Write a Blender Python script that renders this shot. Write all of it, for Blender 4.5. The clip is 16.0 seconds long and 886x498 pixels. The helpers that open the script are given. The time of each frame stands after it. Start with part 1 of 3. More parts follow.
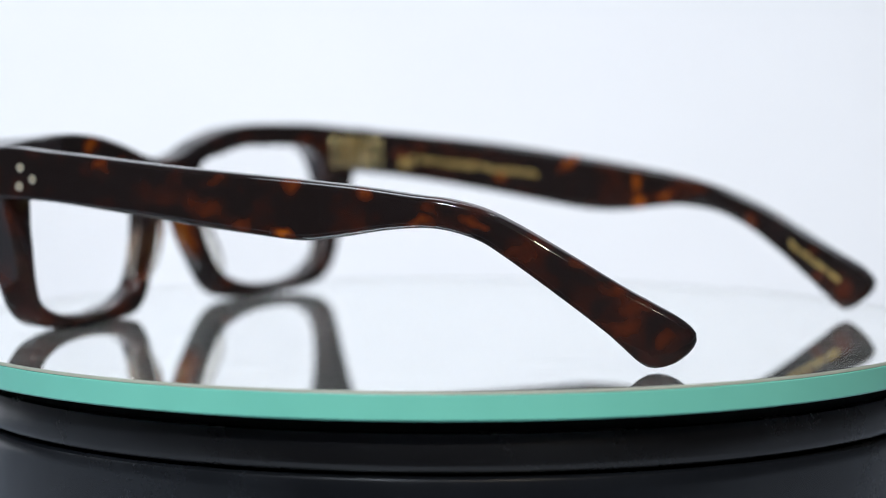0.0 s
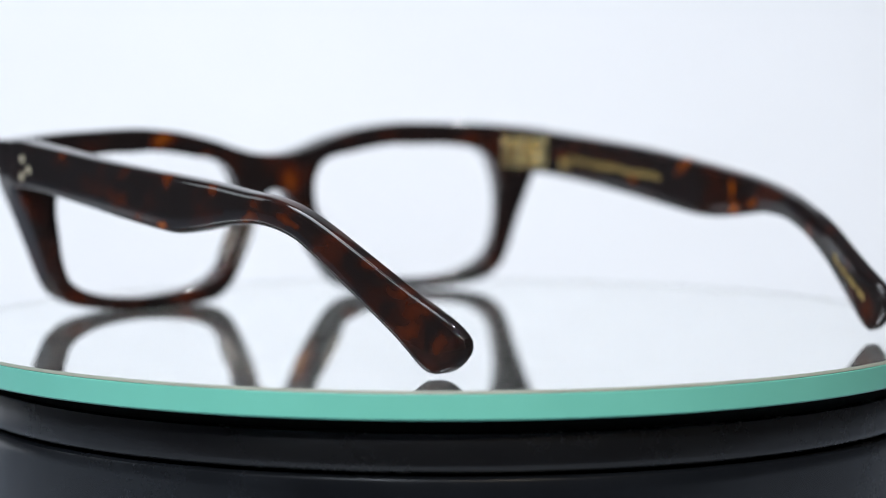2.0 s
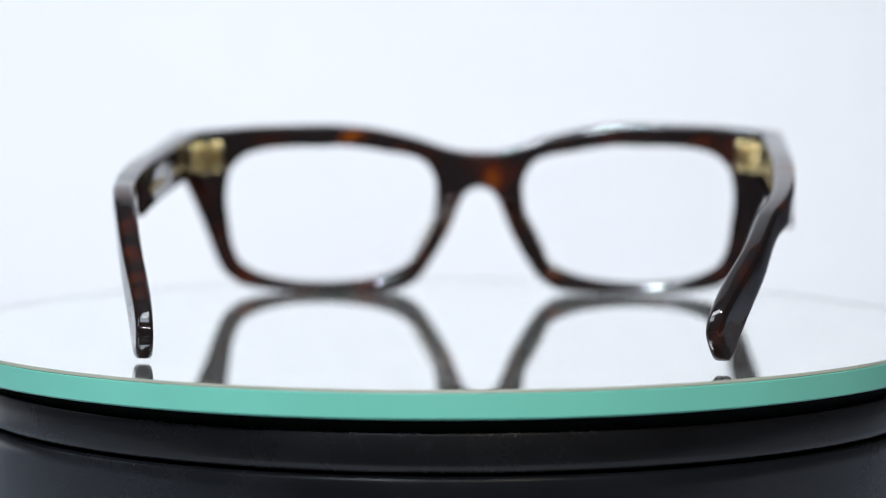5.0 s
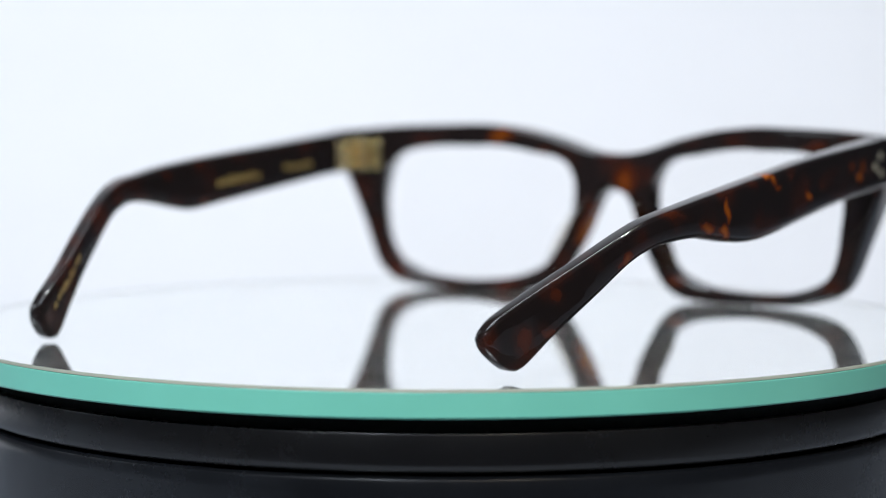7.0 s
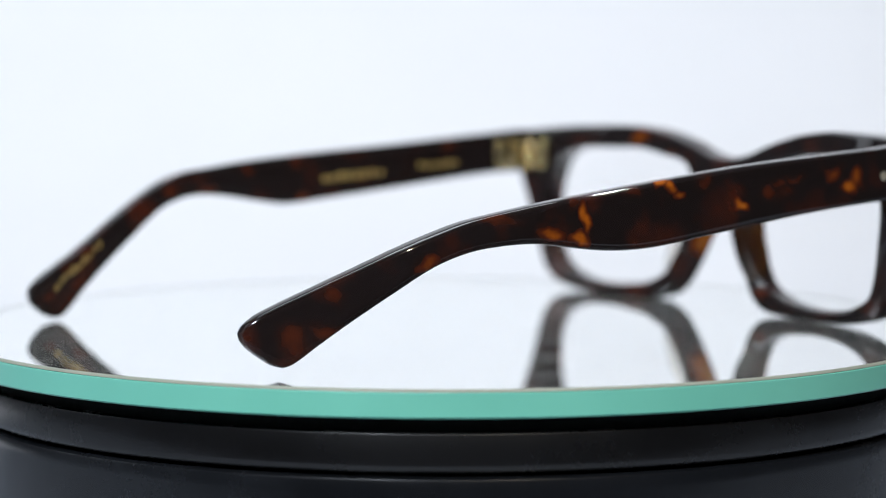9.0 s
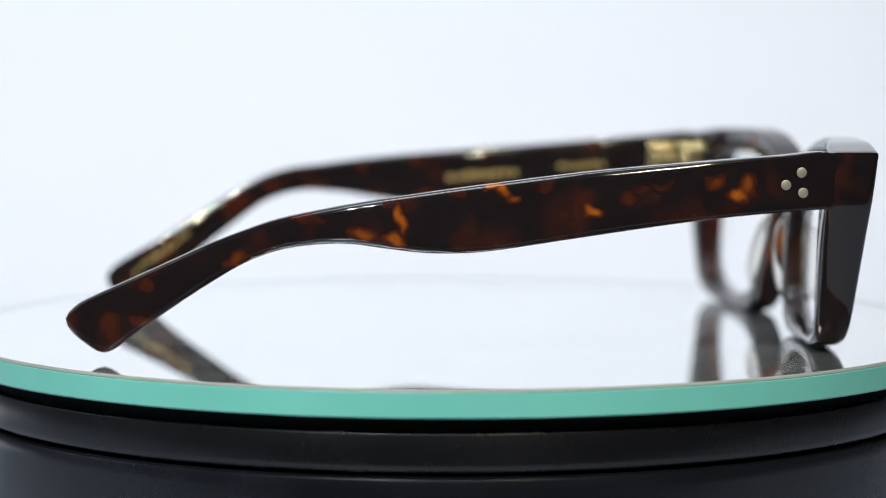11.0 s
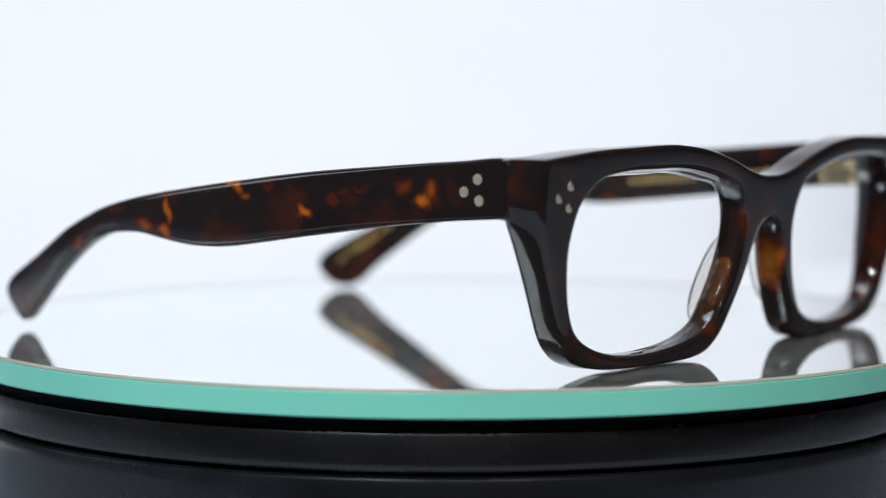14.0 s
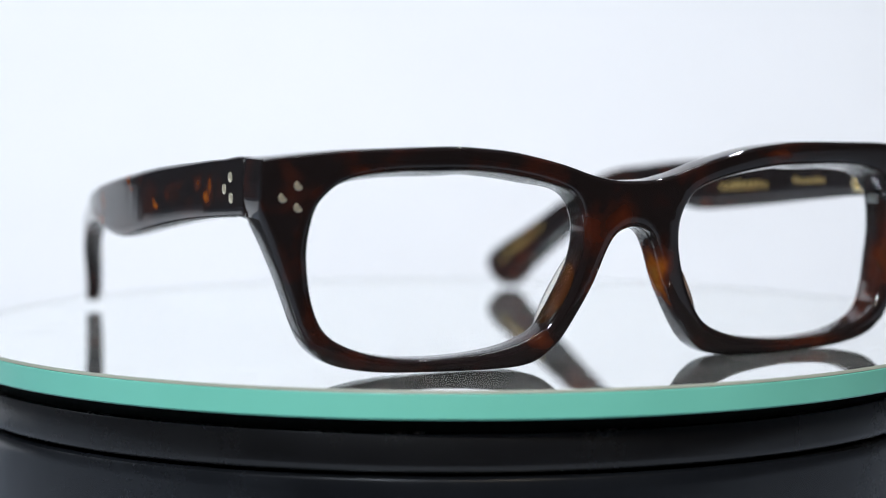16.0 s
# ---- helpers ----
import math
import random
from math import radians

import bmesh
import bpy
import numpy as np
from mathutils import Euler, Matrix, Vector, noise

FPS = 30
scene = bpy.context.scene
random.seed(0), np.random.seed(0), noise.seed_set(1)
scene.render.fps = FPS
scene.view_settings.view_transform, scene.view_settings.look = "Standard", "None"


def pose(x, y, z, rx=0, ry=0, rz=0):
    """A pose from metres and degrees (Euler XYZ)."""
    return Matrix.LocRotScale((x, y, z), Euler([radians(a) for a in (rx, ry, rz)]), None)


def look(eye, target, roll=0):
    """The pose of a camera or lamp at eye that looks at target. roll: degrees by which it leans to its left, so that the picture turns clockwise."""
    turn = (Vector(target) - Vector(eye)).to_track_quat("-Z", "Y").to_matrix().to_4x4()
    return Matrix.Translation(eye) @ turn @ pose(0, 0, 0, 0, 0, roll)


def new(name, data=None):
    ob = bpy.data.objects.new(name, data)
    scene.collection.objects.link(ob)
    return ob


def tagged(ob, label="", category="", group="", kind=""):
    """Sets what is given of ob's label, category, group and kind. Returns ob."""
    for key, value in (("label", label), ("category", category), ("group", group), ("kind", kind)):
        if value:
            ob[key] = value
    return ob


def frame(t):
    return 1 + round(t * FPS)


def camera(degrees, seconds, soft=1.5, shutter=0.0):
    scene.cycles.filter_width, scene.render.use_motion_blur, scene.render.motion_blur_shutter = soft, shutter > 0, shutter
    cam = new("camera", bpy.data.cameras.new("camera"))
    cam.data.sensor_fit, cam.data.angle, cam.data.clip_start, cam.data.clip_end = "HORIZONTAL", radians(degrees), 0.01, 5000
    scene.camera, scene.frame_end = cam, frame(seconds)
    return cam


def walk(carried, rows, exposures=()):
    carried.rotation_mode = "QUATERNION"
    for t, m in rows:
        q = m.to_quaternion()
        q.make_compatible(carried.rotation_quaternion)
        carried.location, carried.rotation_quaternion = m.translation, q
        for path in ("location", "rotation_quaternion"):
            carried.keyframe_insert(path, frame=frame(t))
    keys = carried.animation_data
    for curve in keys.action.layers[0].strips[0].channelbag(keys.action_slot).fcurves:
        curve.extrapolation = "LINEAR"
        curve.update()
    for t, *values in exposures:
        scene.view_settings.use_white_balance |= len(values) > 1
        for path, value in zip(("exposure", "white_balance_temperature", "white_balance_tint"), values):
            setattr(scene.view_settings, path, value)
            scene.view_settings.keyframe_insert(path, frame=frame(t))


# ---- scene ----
cam = camera(20.87, 16.0, soft=0.9)
EYE = pose(0, -0.4939, 0.05482, 90 - 4.465, 0, 0.156)
walk(cam, [(0.0, EYE), (16.0, EYE)])
cam.data.dof.use_dof = True
cam.data.dof.focus_distance = 0.423
cam.data.dof.aperture_fstop = 10.5

# ---------------------------------------------------------------- world and lamps
world = bpy.data.worlds.new("studio")
scene.world = world
world.use_nodes = True
world.node_tree.nodes["Background"].inputs[0].default_value = (0.75, 0.82, 1.0, 1)
world.node_tree.nodes["Background"].inputs[1].default_value = 0.05


def area_lamp(name, eye, target, w, h, watts, colour):
    data = bpy.data.lights.new(name, "AREA")
    data.shape, data.size, data.size_y, data.energy, data.color = "RECTANGLE", w, h, watts, colour
    ob = new(name, data)
    ob.matrix_world = look(eye, target)
    return ob


area_lamp("softbox_overhead", (-0.22, -0.06, 0.98), (-0.10, 0.92, 0.22), 0.5, 0.5, 4.75, (0.815, 0.935, 1.045))
area_lamp("softbox_strip", (-0.05, 0.12, 0.80), (0.0, 0.0, 0.0), 0.45, 0.14, 1.75, (0.93, 0.97, 1.03))
area_lamp("softbox_side", (-0.95, 0.10, 0.60), (-0.15, 0.95, 0.25), 0.5, 0.6, 2.3, (0.87, 0.97, 1.05))
# small bare lamps behind the camera, which sparkle on every polished edge
area_lamp("lamp_bulb_cool", (-0.30, -0.75, 0.62), (0, 0, 0), 0.030, 0.030, 4.1, (0.82, 0.90, 1.0))
area_lamp("lamp_bulb_cool", (-0.22, -0.76, 0.62), (0, 0, 0), 0.030, 0.030, 4.1, (0.82, 0.90, 1.0))
area_lamp("lamp_bulb_warm", (0.20, -0.80, 0.66), (0, 0, 0), 0.027, 0.027, 3.8, (1.0, 0.88, 0.70))
area_lamp("lamp_bulb_back", (0.30, 0.15, 0.85), (0, 0.05, 0), 0.027, 0.027, 2.4, (0.92, 0.95, 1.0))


# ---------------------------------------------------------------- materials
class Nodes:
    """A short way to write node trees."""

    def __init__(self, name):
        self.mat = bpy.data.materials.new(name)
        self.mat.use_nodes = True
        self.tree = self.mat.node_tree
        self.shader = self.tree.nodes["Principled BSDF"]
        self.out = self.tree.nodes["Material Output"]

    def add(self, kind, **values):
        node = self.tree.nodes.new(kind)
        for key, value in values.items():
            setattr(node, key, value)
        return node

    def link(self, a, b):
        self.tree.links.new(a, b)

    def set(self, **values):
        for key, value in values.items():
            self.shader.inputs[key.replace("_", " ")].default_value = value
        return self

    def math(self, op, a, b=None, clamp=False):
        node = self.add("ShaderNodeMath", operation=op, use_clamp=clamp)
        for slot, v in zip(node.inputs, (a, b)):
            if v is None:
                continue
            if isinstance(v, (int, float)):
                slot.default_value = v
            else:
                self.link(v, slot)
        return node.outputs[0]

    def noise(self, scale, detail=3.0, rough=0.5, where=None):
        node = self.add("ShaderNodeTexNoise")
        node.inputs["Scale"].default_value = scale
        node.inputs["Detail"].default_value = detail
        node.inputs["Roughness"].default_value = rough
        if where is not None:
            self.link(where, node.inputs["Vector"])
        return node

    def ramp(self, fac, *stops):
        node = self.add("ShaderNodeValToRGB")
        while len(node.color_ramp.elements) < len(stops):
            node.color_ramp.elements.new(0.5)
        for e, (at, colour) in zip(node.color_ramp.elements, stops):
            e.position, e.color = at, (*colour, 1)
        self.link(fac, node.inputs[0])
        return node.outputs[0]

    def mix(self, fac, a, b):
        node = self.add("ShaderNodeMix", data_type="RGBA")
        for slot, v in ((node.inputs[0], fac), (node.inputs[6], a), (node.inputs[7], b)):
            if isinstance(v, (int, float)):
                slot.default_value = v
            elif isinstance(v, tuple):
                slot.default_value = (*v, 1)
            else:
                self.link(v, slot)
        return node.outputs[2]

    def bump(self, height, strength, distance):
        node = self.add("ShaderNodeBump")
        node.inputs["Strength"].default_value = strength
        node.inputs["Distance"].default_value = distance
        self.link(height, node.inputs["Height"])
        self.link(node.outputs[0], self.shader.inputs["Normal"])


def plain(name, colour, rough, metal=0.0, grain=0.0, scale=200.0):
    """A surface with fine uneven tone and gloss."""
    n = Nodes(name).set(Roughness=rough, Metallic=metal)
    co = n.add("ShaderNodeTexCoord").outputs["Object"]
    t = n.noise(scale, 4.0, 0.6, co)
    dark = tuple(c * (1 - grain) for c in colour)
    light = tuple(min(1.0, c * (1 + grain)) for c in colour)
    n.link(n.ramp(t.outputs[0], (0.3, dark), (0.7, light)), n.shader.inputs["Base Color"])
    r = n.math("MULTIPLY_ADD", t.outputs[0], rough * 0.5)
    r.node.inputs[2].default_value = rough * 0.75
    n.link(r, n.shader.inputs["Roughness"])
    return n.mat


def moulded(name, colour, rough):
    """Dark moulded plastic whose gloss is a little wavy; wide patches of tone and gloss imitate blotchy, hazy
    reflections.
    """
    n = Nodes(name).set(Roughness=rough)
    co = n.add("ShaderNodeTexCoord").outputs["Object"]
    wide = n.noise(22.0, 3.0, 0.55, co).outputs[0]
    fine = n.noise(700.0, 3.0, 0.6, co).outputs[0]
    n.link(n.ramp(wide, (0.35, tuple(c * 0.75 for c in colour)), (0.7, tuple(c * 1.3 for c in colour))), n.shader.inputs["Base Color"])
    r = n.math("MULTIPLY_ADD", wide, 0.30)
    r.node.inputs[2].default_value = rough - 0.12
    n.link(n.math("ADD", r, n.math("MULTIPLY", fine, 0.05)), n.shader.inputs["Roughness"])
    n.bump(n.noise(30.0, 2.0, 0.5, co).outputs[0], 0.25, 0.002)
    return n.mat


def tortoise(name, blobs, shift, through_light=0.35):
    """Polished tortoiseshell acetate: nearly black brown, red-brown clouds, and amber flecks (place and half sizes in millimetres)."""
    n = Nodes(name).set(Roughness=0.05, IOR=1.52)
    co = n.add("ShaderNodeTexCoord").outputs["Object"]
    moved = n.add("ShaderNodeVectorMath", operation="ADD")
    moved.inputs[1].default_value = (shift, shift * 0.7, shift * 0.3)
    n.link(co, moved.inputs[0])
    warp = n.noise(150.0, 2.5, 0.5, moved.outputs[0])
    bend = n.add("ShaderNodeVectorMath", operation="MULTIPLY_ADD")
    bend.inputs[1].default_value = (0.0066, 0.0066, 0.0066)
    n.link(warp.outputs["Color"], bend.inputs[0])
    n.link(co, bend.inputs[2])
    centred = n.add("ShaderNodeVectorMath", operation="ADD")
    centred.inputs[1].default_value = (-0.0033, -0.0033, -0.0033)
    n.link(bend.outputs[0], centred.inputs[0])
    amber = None
    for x, y, z, rx, ry, rz, power in blobs:
        sub = n.add("ShaderNodeVectorMath", operation="SUBTRACT")
        sub.inputs[1].default_value = (x * 0.001, y * 0.001, z * 0.001)
        n.link(centred.outputs[0], sub.inputs[0])
        scale = n.add("ShaderNodeVectorMath", operation="MULTIPLY")
        scale.inputs[1].default_value = (1000 / rx, 1000 / ry, 1000 / rz)
        n.link(sub.outputs[0], scale.inputs[0])
        size = n.add("ShaderNodeVectorMath", operation="LENGTH")
        n.link(scale.outputs[0], size.inputs[0])
        fade = n.add("ShaderNodeMapRange", interpolation_type="SMOOTHSTEP")
        for slot, v in zip(fade.inputs[1:5], (1.45, 0.15, 0.0, power)):
            slot.default_value = v
        n.link(size.outputs["Value"], fade.inputs[0])
        amber = fade.outputs[0] if amber is None else n.math("MAXIMUM", amber, fade.outputs[0])
    clouds = n.noise(95.0, 4.0, 0.55, moved.outputs[0])
    red = n.ramp(clouds.outputs[0], (0.50, (0, 0, 0)), (0.76, (1, 1, 1)))
    fine = n.noise(300.0, 4.0, 0.65, moved.outputs[0])
    streak = n.math("MULTIPLY_ADD", fine.outputs[0], 0.7)
    streak.node.inputs[2].default_value = 0.55
    amber = n.math("MULTIPLY", amber, streak, clamp=True)
    base = n.mix(red, (0.0088, 0.0060, 0.0057), (0.052, 0.0105, 0.0042))
    tint = n.ramp(amber, (0.0, (0.03, 0.008, 0.004)), (0.35, (0.12, 0.022, 0.005)), (0.75, (0.36, 0.090, 0.007)), (1.0, (0.50, 0.20, 0.03)))
    n.link(n.mix(n.math("MULTIPLY", amber, 1.35, clamp=True), base, tint), n.shader.inputs["Base Color"])
    glow = n.add("ShaderNodeBsdfTranslucent")
    n.link(tint, glow.inputs[0])
    both = n.add("ShaderNodeMixShader")
    n.link(n.math("MULTIPLY", amber, through_light), both.inputs[0])
    n.link(n.shader.outputs[0], both.inputs[1])
    n.link(glow.outputs[0], both.inputs[2])
    n.link(both.outputs[0], n.out.inputs[0])
    n.bump(n.noise(60.0, 2.0, 0.5, moved.outputs[0]).outputs[0], 0.02, 0.0004)
    return n.mat


def pad_acetate(name):
    """Thin amber acetate that one can half see through, with darker clouds."""
    n = Nodes(name).set(Roughness=0.08, IOR=1.5)
    co = n.add("ShaderNodeTexCoord").outputs["Object"]
    t = n.noise(150.0, 4.0, 0.55, co).outputs[0]
    colour = n.ramp(t, (0.35, (0.05, 0.012, 0.005)), (0.55, (0.40, 0.12, 0.015)), (0.75, (0.60, 0.28, 0.07)))
    n.link(colour, n.shader.inputs["Base Color"])
    back = n.add("ShaderNodeSeparateXYZ")
    n.link(co, back.inputs[0])
    thin = n.add("ShaderNodeMapRange", interpolation_type="SMOOTHSTEP")
    for slot, v in zip(thin.inputs[1:5], (0.0152, 0.0192, 0.97, 0.80)):
        slot.default_value = v
    n.link(back.outputs[1], thin.inputs[0])
    clear = n.add("ShaderNodeBsdfGlass")
    clear.inputs["IOR"].default_value = 1.16
    clear.inputs["Roughness"].default_value = 0.02
    deep = n.ramp(t, (0.35, (0.40, 0.14, 0.05)), (0.6, (0.90, 0.58, 0.26)), (0.8, (0.95, 0.88, 0.75)))
    pale = n.ramp(thin.outputs[0], (0.55, (0, 0, 0)), (0.95, (1, 1, 1)))
    n.link(n.mix(pale, deep, (0.96, 0.95, 0.92)), clear.inputs[0])
    both = n.add("ShaderNodeMixShader")
    n.link(thin.outputs[0], both.inputs[0])
    n.link(n.shader.outputs[0], both.inputs[1])
    n.link(clear.outputs[0], both.inputs[2])
    n.link(both.outputs[0], n.out.inputs[0])
    return n.mat


def sheen(name, share):
    """The face of a pane over silvering: mostly clear, with an even faint gloss and a thin film of dust."""
    n = Nodes(name)
    clear = n.add("ShaderNodeBsdfTransparent")
    gloss = n.add("ShaderNodeBsdfGlossy")
    gloss.inputs["Roughness"].default_value = 0.0
    gloss.inputs[0].default_value = (1, 1, 1, 1)
    both = n.add("ShaderNodeMixShader")
    both.inputs[0].default_value = share
    n.link(clear.outputs[0], both.inputs[1])
    n.link(gloss.outputs[0], both.inputs[2])
    dust = n.add("ShaderNodeBsdfDiffuse")
    dust.inputs[0].default_value = (0.8, 0.82, 0.8, 1)
    film = n.add("ShaderNodeMixShader")
    co = n.add("ShaderNodeTexCoord").outputs["Object"]
    specks = n.noise(90.0, 5.0, 0.6, co).outputs[0]
    n.link(n.math("MULTIPLY", specks, 0.065), film.inputs[0])
    n.link(both.outputs[0], film.inputs[1])
    n.link(dust.outputs[0], film.inputs[2])
    n.link(film.outputs[0], n.out.inputs[0])
    return n.mat


def clear_glass(name, ior):
    n = Nodes(name)
    g = n.add("ShaderNodeBsdfGlass")
    g.inputs["IOR"].default_value = ior
    g.inputs["Roughness"].default_value = 0.0
    g.inputs["Color"].default_value = (1, 1, 1, 1)
    n.link(g.outputs[0], n.out.inputs[0])
    return n.mat


def ground_edge(name):
    """The green edge of plate glass, which lets light through and scatters it."""
    n = Nodes(name).set(Roughness=0.25)
    co = n.add("ShaderNodeTexCoord").outputs["Object"]
    t = n.noise(45.0, 3.0, 0.5, co)
    colour = n.ramp(t.outputs[0], (0.3, (0.172, 0.555, 0.440)), (0.7, (0.192, 0.60, 0.478)))
    n.link(colour, n.shader.inputs["Base Color"])
    glow = n.add("ShaderNodeBsdfTranslucent")
    n.link(colour, glow.inputs[0])
    both = n.add("ShaderNodeMixShader")
    both.inputs[0].default_value = 0.06
    n.link(n.shader.outputs[0], both.inputs[1])
    n.link(glow.outputs[0], both.inputs[2])
    n.link(both.outputs[0], n.out.inputs[0])
    return n.mat


RIGHT_FLECKS = [(70, -52.2, 32.2, 9, 1.5, 1.5, 0.85), (70, -50.6, 30.9, 9, 1.5, 1.5, 0.85), (70, -48.8, 29.6, 9, 1.7, 1.3, 0.63),
                (70, -34.3, 28.1, 9, 2.2, 1.5, 0.90), (70, -28.0, 30.8, 9, 1.9, 1.3, 0.36), (70, -25.6, 32.2, 9, 2.3, 1.1, 0.36), (70, -21.5, 33.3, 9, 2.9, 1.1, 0.32),
                (70, -24.0, 30.4, 9, 3.4, 2.0, 0.22), (70, -12.3, 33.9, 9, 2.4, 1.5, 0.48), (70, -8.3, 30.7, 9, 2.6, 1.9, 0.85), (70, -6.0, 32.0, 9, 1.9, 2.2, 0.68),
                (67, -68.4, 26.3, 9, 1.2, 2.6, 0.81), (67, -69.4, 22.8, 9, 2.0, 1.5, 0.85), (66, -75.0, 23.9, 9, 3.2, 1.5, 0.68), (66, -70.5, 29.5, 9, 1.4, 2.2, 0.29),
                (64, -84.9, 27, 9, 4, 1.3, 0.32), (61, -97.9, 19.6, 9, 2.4, 1.5, 0.48), (57, -112.9, 14.2, 9, 2.2, 1.6, 0.32), (55, -114.4, 8.6, 9, 4.5, 1.5, 0.36),
                (54, -121.5, 6.6, 9, 2.6, 2.2, 0.30), (70, -40.2, 23.9, 9, 3, 1.4, 0.26), (70, -43.4, 33.2, 9, 2.2, 1.8, 0.29), (68, -56.3, 21.4, 9, 2.2, 1.5, 0.30),
                (68, -59, 31.6, 9, 2.0, 1.6, 0.26)]
LEFT_FLECKS = [(-70, -15.5, 35.5, 9, 2.4, 1.7, 0.45), (-67, -70.1, 31.4, 9, 2.4, 1.8, 0.45), (-69, -56.0, 32.3, 9, 2.2, 2.4, 0.43), (-70, -40.4, 33.2, 9, 3.0, 1.6, 0.30),
               (-70, -39.8, 28.0, 9, 3.2, 2.0, 0.32), (-70, -47.0, 25.0, 9, 2.6, 1.6, 0.40), (-69, -54.8, 24.0, 9, 3.2, 1.4, 0.72), (-63, -90.6, 27.2, 9, 3.0, 1.4, 0.43),
               (-65, -80.6, 26.2, 9, 3.4, 1.6, 0.45), (-65, -82.5, 28.6, 9, 2.6, 1.2, 0.32), (-59, -109, 19.2, 9, 3.4, 1.8, 0.37), (-56, -113, 15.8, 9, 4.2, 1.2, 0.26),
               (-53, -118, 12, 9, 4, 2.0, 0.26), (-54, -123.0, 6.4, 9, 2.4, 2.2, 0.33), (-55, -114.5, 8.5, 9, 4.0, 1.6, 0.29), (-62, -97, 21.5, 9, 4.5, 1.6, 0.22)]
# the two tall ones beside the nose paint in amber backlight shining through
FRONT_FLECKS_AND_GLOW = [(3.4, 15, 27.5, 3.2, 9, 3.8, 0.58), (-30, 14, 37.8, 4.0, 9, 1.4, 0.75), (51, 14, 35.4, 5, 9, 1.5, 0.35), (-6.6, 17.2, 14.5, 3.0, 4.0, 9.5, 1.0),
                (6.6, 17.2, 14.5, 3.0, 4.0, 9.5, 0.95), (-19, 15, 33.5, 4, 9, 1.4, 0.35), (-42, 14, 2.5, 7, 9, 1.6, 0.3), (60, 14, 12, 2.5, 9, 5, 0.25),
                (18, 14, 5, 4, 9, 2.0, 0.4), (-61, 14, 15, 2, 9, 5, 0.3)]

M_FRONT = tortoise("tortoiseshell_front", FRONT_FLECKS_AND_GLOW, 0.31, 0.68)
M_RIGHT = tortoise("tortoiseshell_right_temple", RIGHT_FLECKS, 1.13)
M_LEFT = tortoise("tortoiseshell_left_temple", LEFT_FLECKS, 2.47)
M_PAD = pad_acetate("amber_acetate")
M_LENS = clear_glass("coated_clear_lens", 1.22)
M_GOLD = plain("pale_gold_metal", (0.85, 0.69, 0.37), 0.17, 1.0, 0.10, 900.0)
M_PIN = plain("pale_gilt_pin", (0.82, 0.74, 0.55), 0.32, 0.85, 0.08, 1500.0)
M_FOIL = plain("gold_foil", (0.34, 0.24, 0.08), 0.5, 0.5, 0.15, 2500.0)
M_SHEEN = sheen("glass_face", 0.18)
M_BEVEL = plain("ground_glass_bevel", (0.24, 0.26, 0.21), 0.5, 0.0, 0.1, 60.0)
M_MIRROR = Nodes("silvering").set(Base_Color=(0.955, 0.98, 0.97, 1), Metallic=1.0, Roughness=0.0).mat
M_EDGE = ground_edge("green_glass_edge")
M_BLACK = moulded("black_gloss_plastic", (0.0050, 0.0050, 0.0055), 0.22)
M_DRUM = moulded("charcoal_satin_plastic", (0.0065, 0.0075, 0.0095), 0.20)
M_GAP = plain("black_felt", (0.004, 0.004, 0.004), 0.9, 0.0, 0.2, 900.0)
M_PAPER = plain("white_backdrop_paper", (0.865, 0.86, 0.88), 0.85, 0.0, 0.012, 8.0)
M_TABLE = plain("grey_laminate", (0.25, 0.275, 0.32), 0.5, 0.0, 0.1, 30.0)
# room shell out of view; each side's brightness is put into its wall colour
M_WALL = plain("unseen_studio_wall", (0.44, 0.45, 0.50), 0.8, 0.0, 0.1, 3.0)
M_WALL_BRIGHT_SIDE = plain("bright_side_studio_wall", (0.50, 0.51, 0.55), 0.8, 0.0, 0.05, 3.0)
M_WALL_SHADE_SIDE = plain("shade_side_studio_wall", (0.22, 0.22, 0.24), 0.9, 0.0, 0.1, 3.0)


# ---------------------------------------------------------------- mesh helpers
def part(name, bm, material, parent, label="", smooth=True):
    bmesh.ops.recalc_face_normals(bm, faces=bm.faces)
    me = bpy.data.meshes.new(name)
    for f in bm.faces:
        f.smooth = smooth
    bm.to_mesh(me)
    bm.free()
    if smooth:
        me.set_sharp_from_angle(angle=radians(38))
    me.materials.append(material)
    ob = new(name, me)
    ob.parent = parent
    if label:
        tagged(ob, label)
    return ob


def box(bm, x0, x1, y0, y1, z0, z1, bevel=0.0):
    made = bmesh.ops.create_cube(bm, size=1.0, matrix=Matrix.LocRotScale(((x0 + x1) / 2, (y0 + y1) / 2, (z0 + z1) / 2), None, (x1 - x0, y1 - y0, z1 - z0)))
    if bevel:
        edges = list({e for v in made["verts"] for e in v.link_edges})
        bmesh.ops.bevel(bm, geom=edges, offset=bevel, segments=3, affect="EDGES", profile=0.5)
    return bm


def rod(bm, a, b, r, segments=20, bevel=0.0):
    """A cylinder from a to b with softened ends."""
    a, b = Vector(a), Vector(b)
    turn = (b - a).to_track_quat("Z", "Y").to_matrix().to_4x4()
    m = Matrix.Translation((a + b) / 2) @ turn
    made = bmesh.ops.create_cone(bm, cap_ends=True, segments=segments, radius1=r, radius2=r, depth=(b - a).length, matrix=m)
    if bevel:
        rims = [e for e in {e for v in made["verts"] for e in v.link_edges} if any(len(f.verts) > 4 for f in e.link_faces)]
        bmesh.ops.bevel(bm, geom=rims, offset=bevel, segments=2, affect="EDGES", profile=0.5)
    return bm


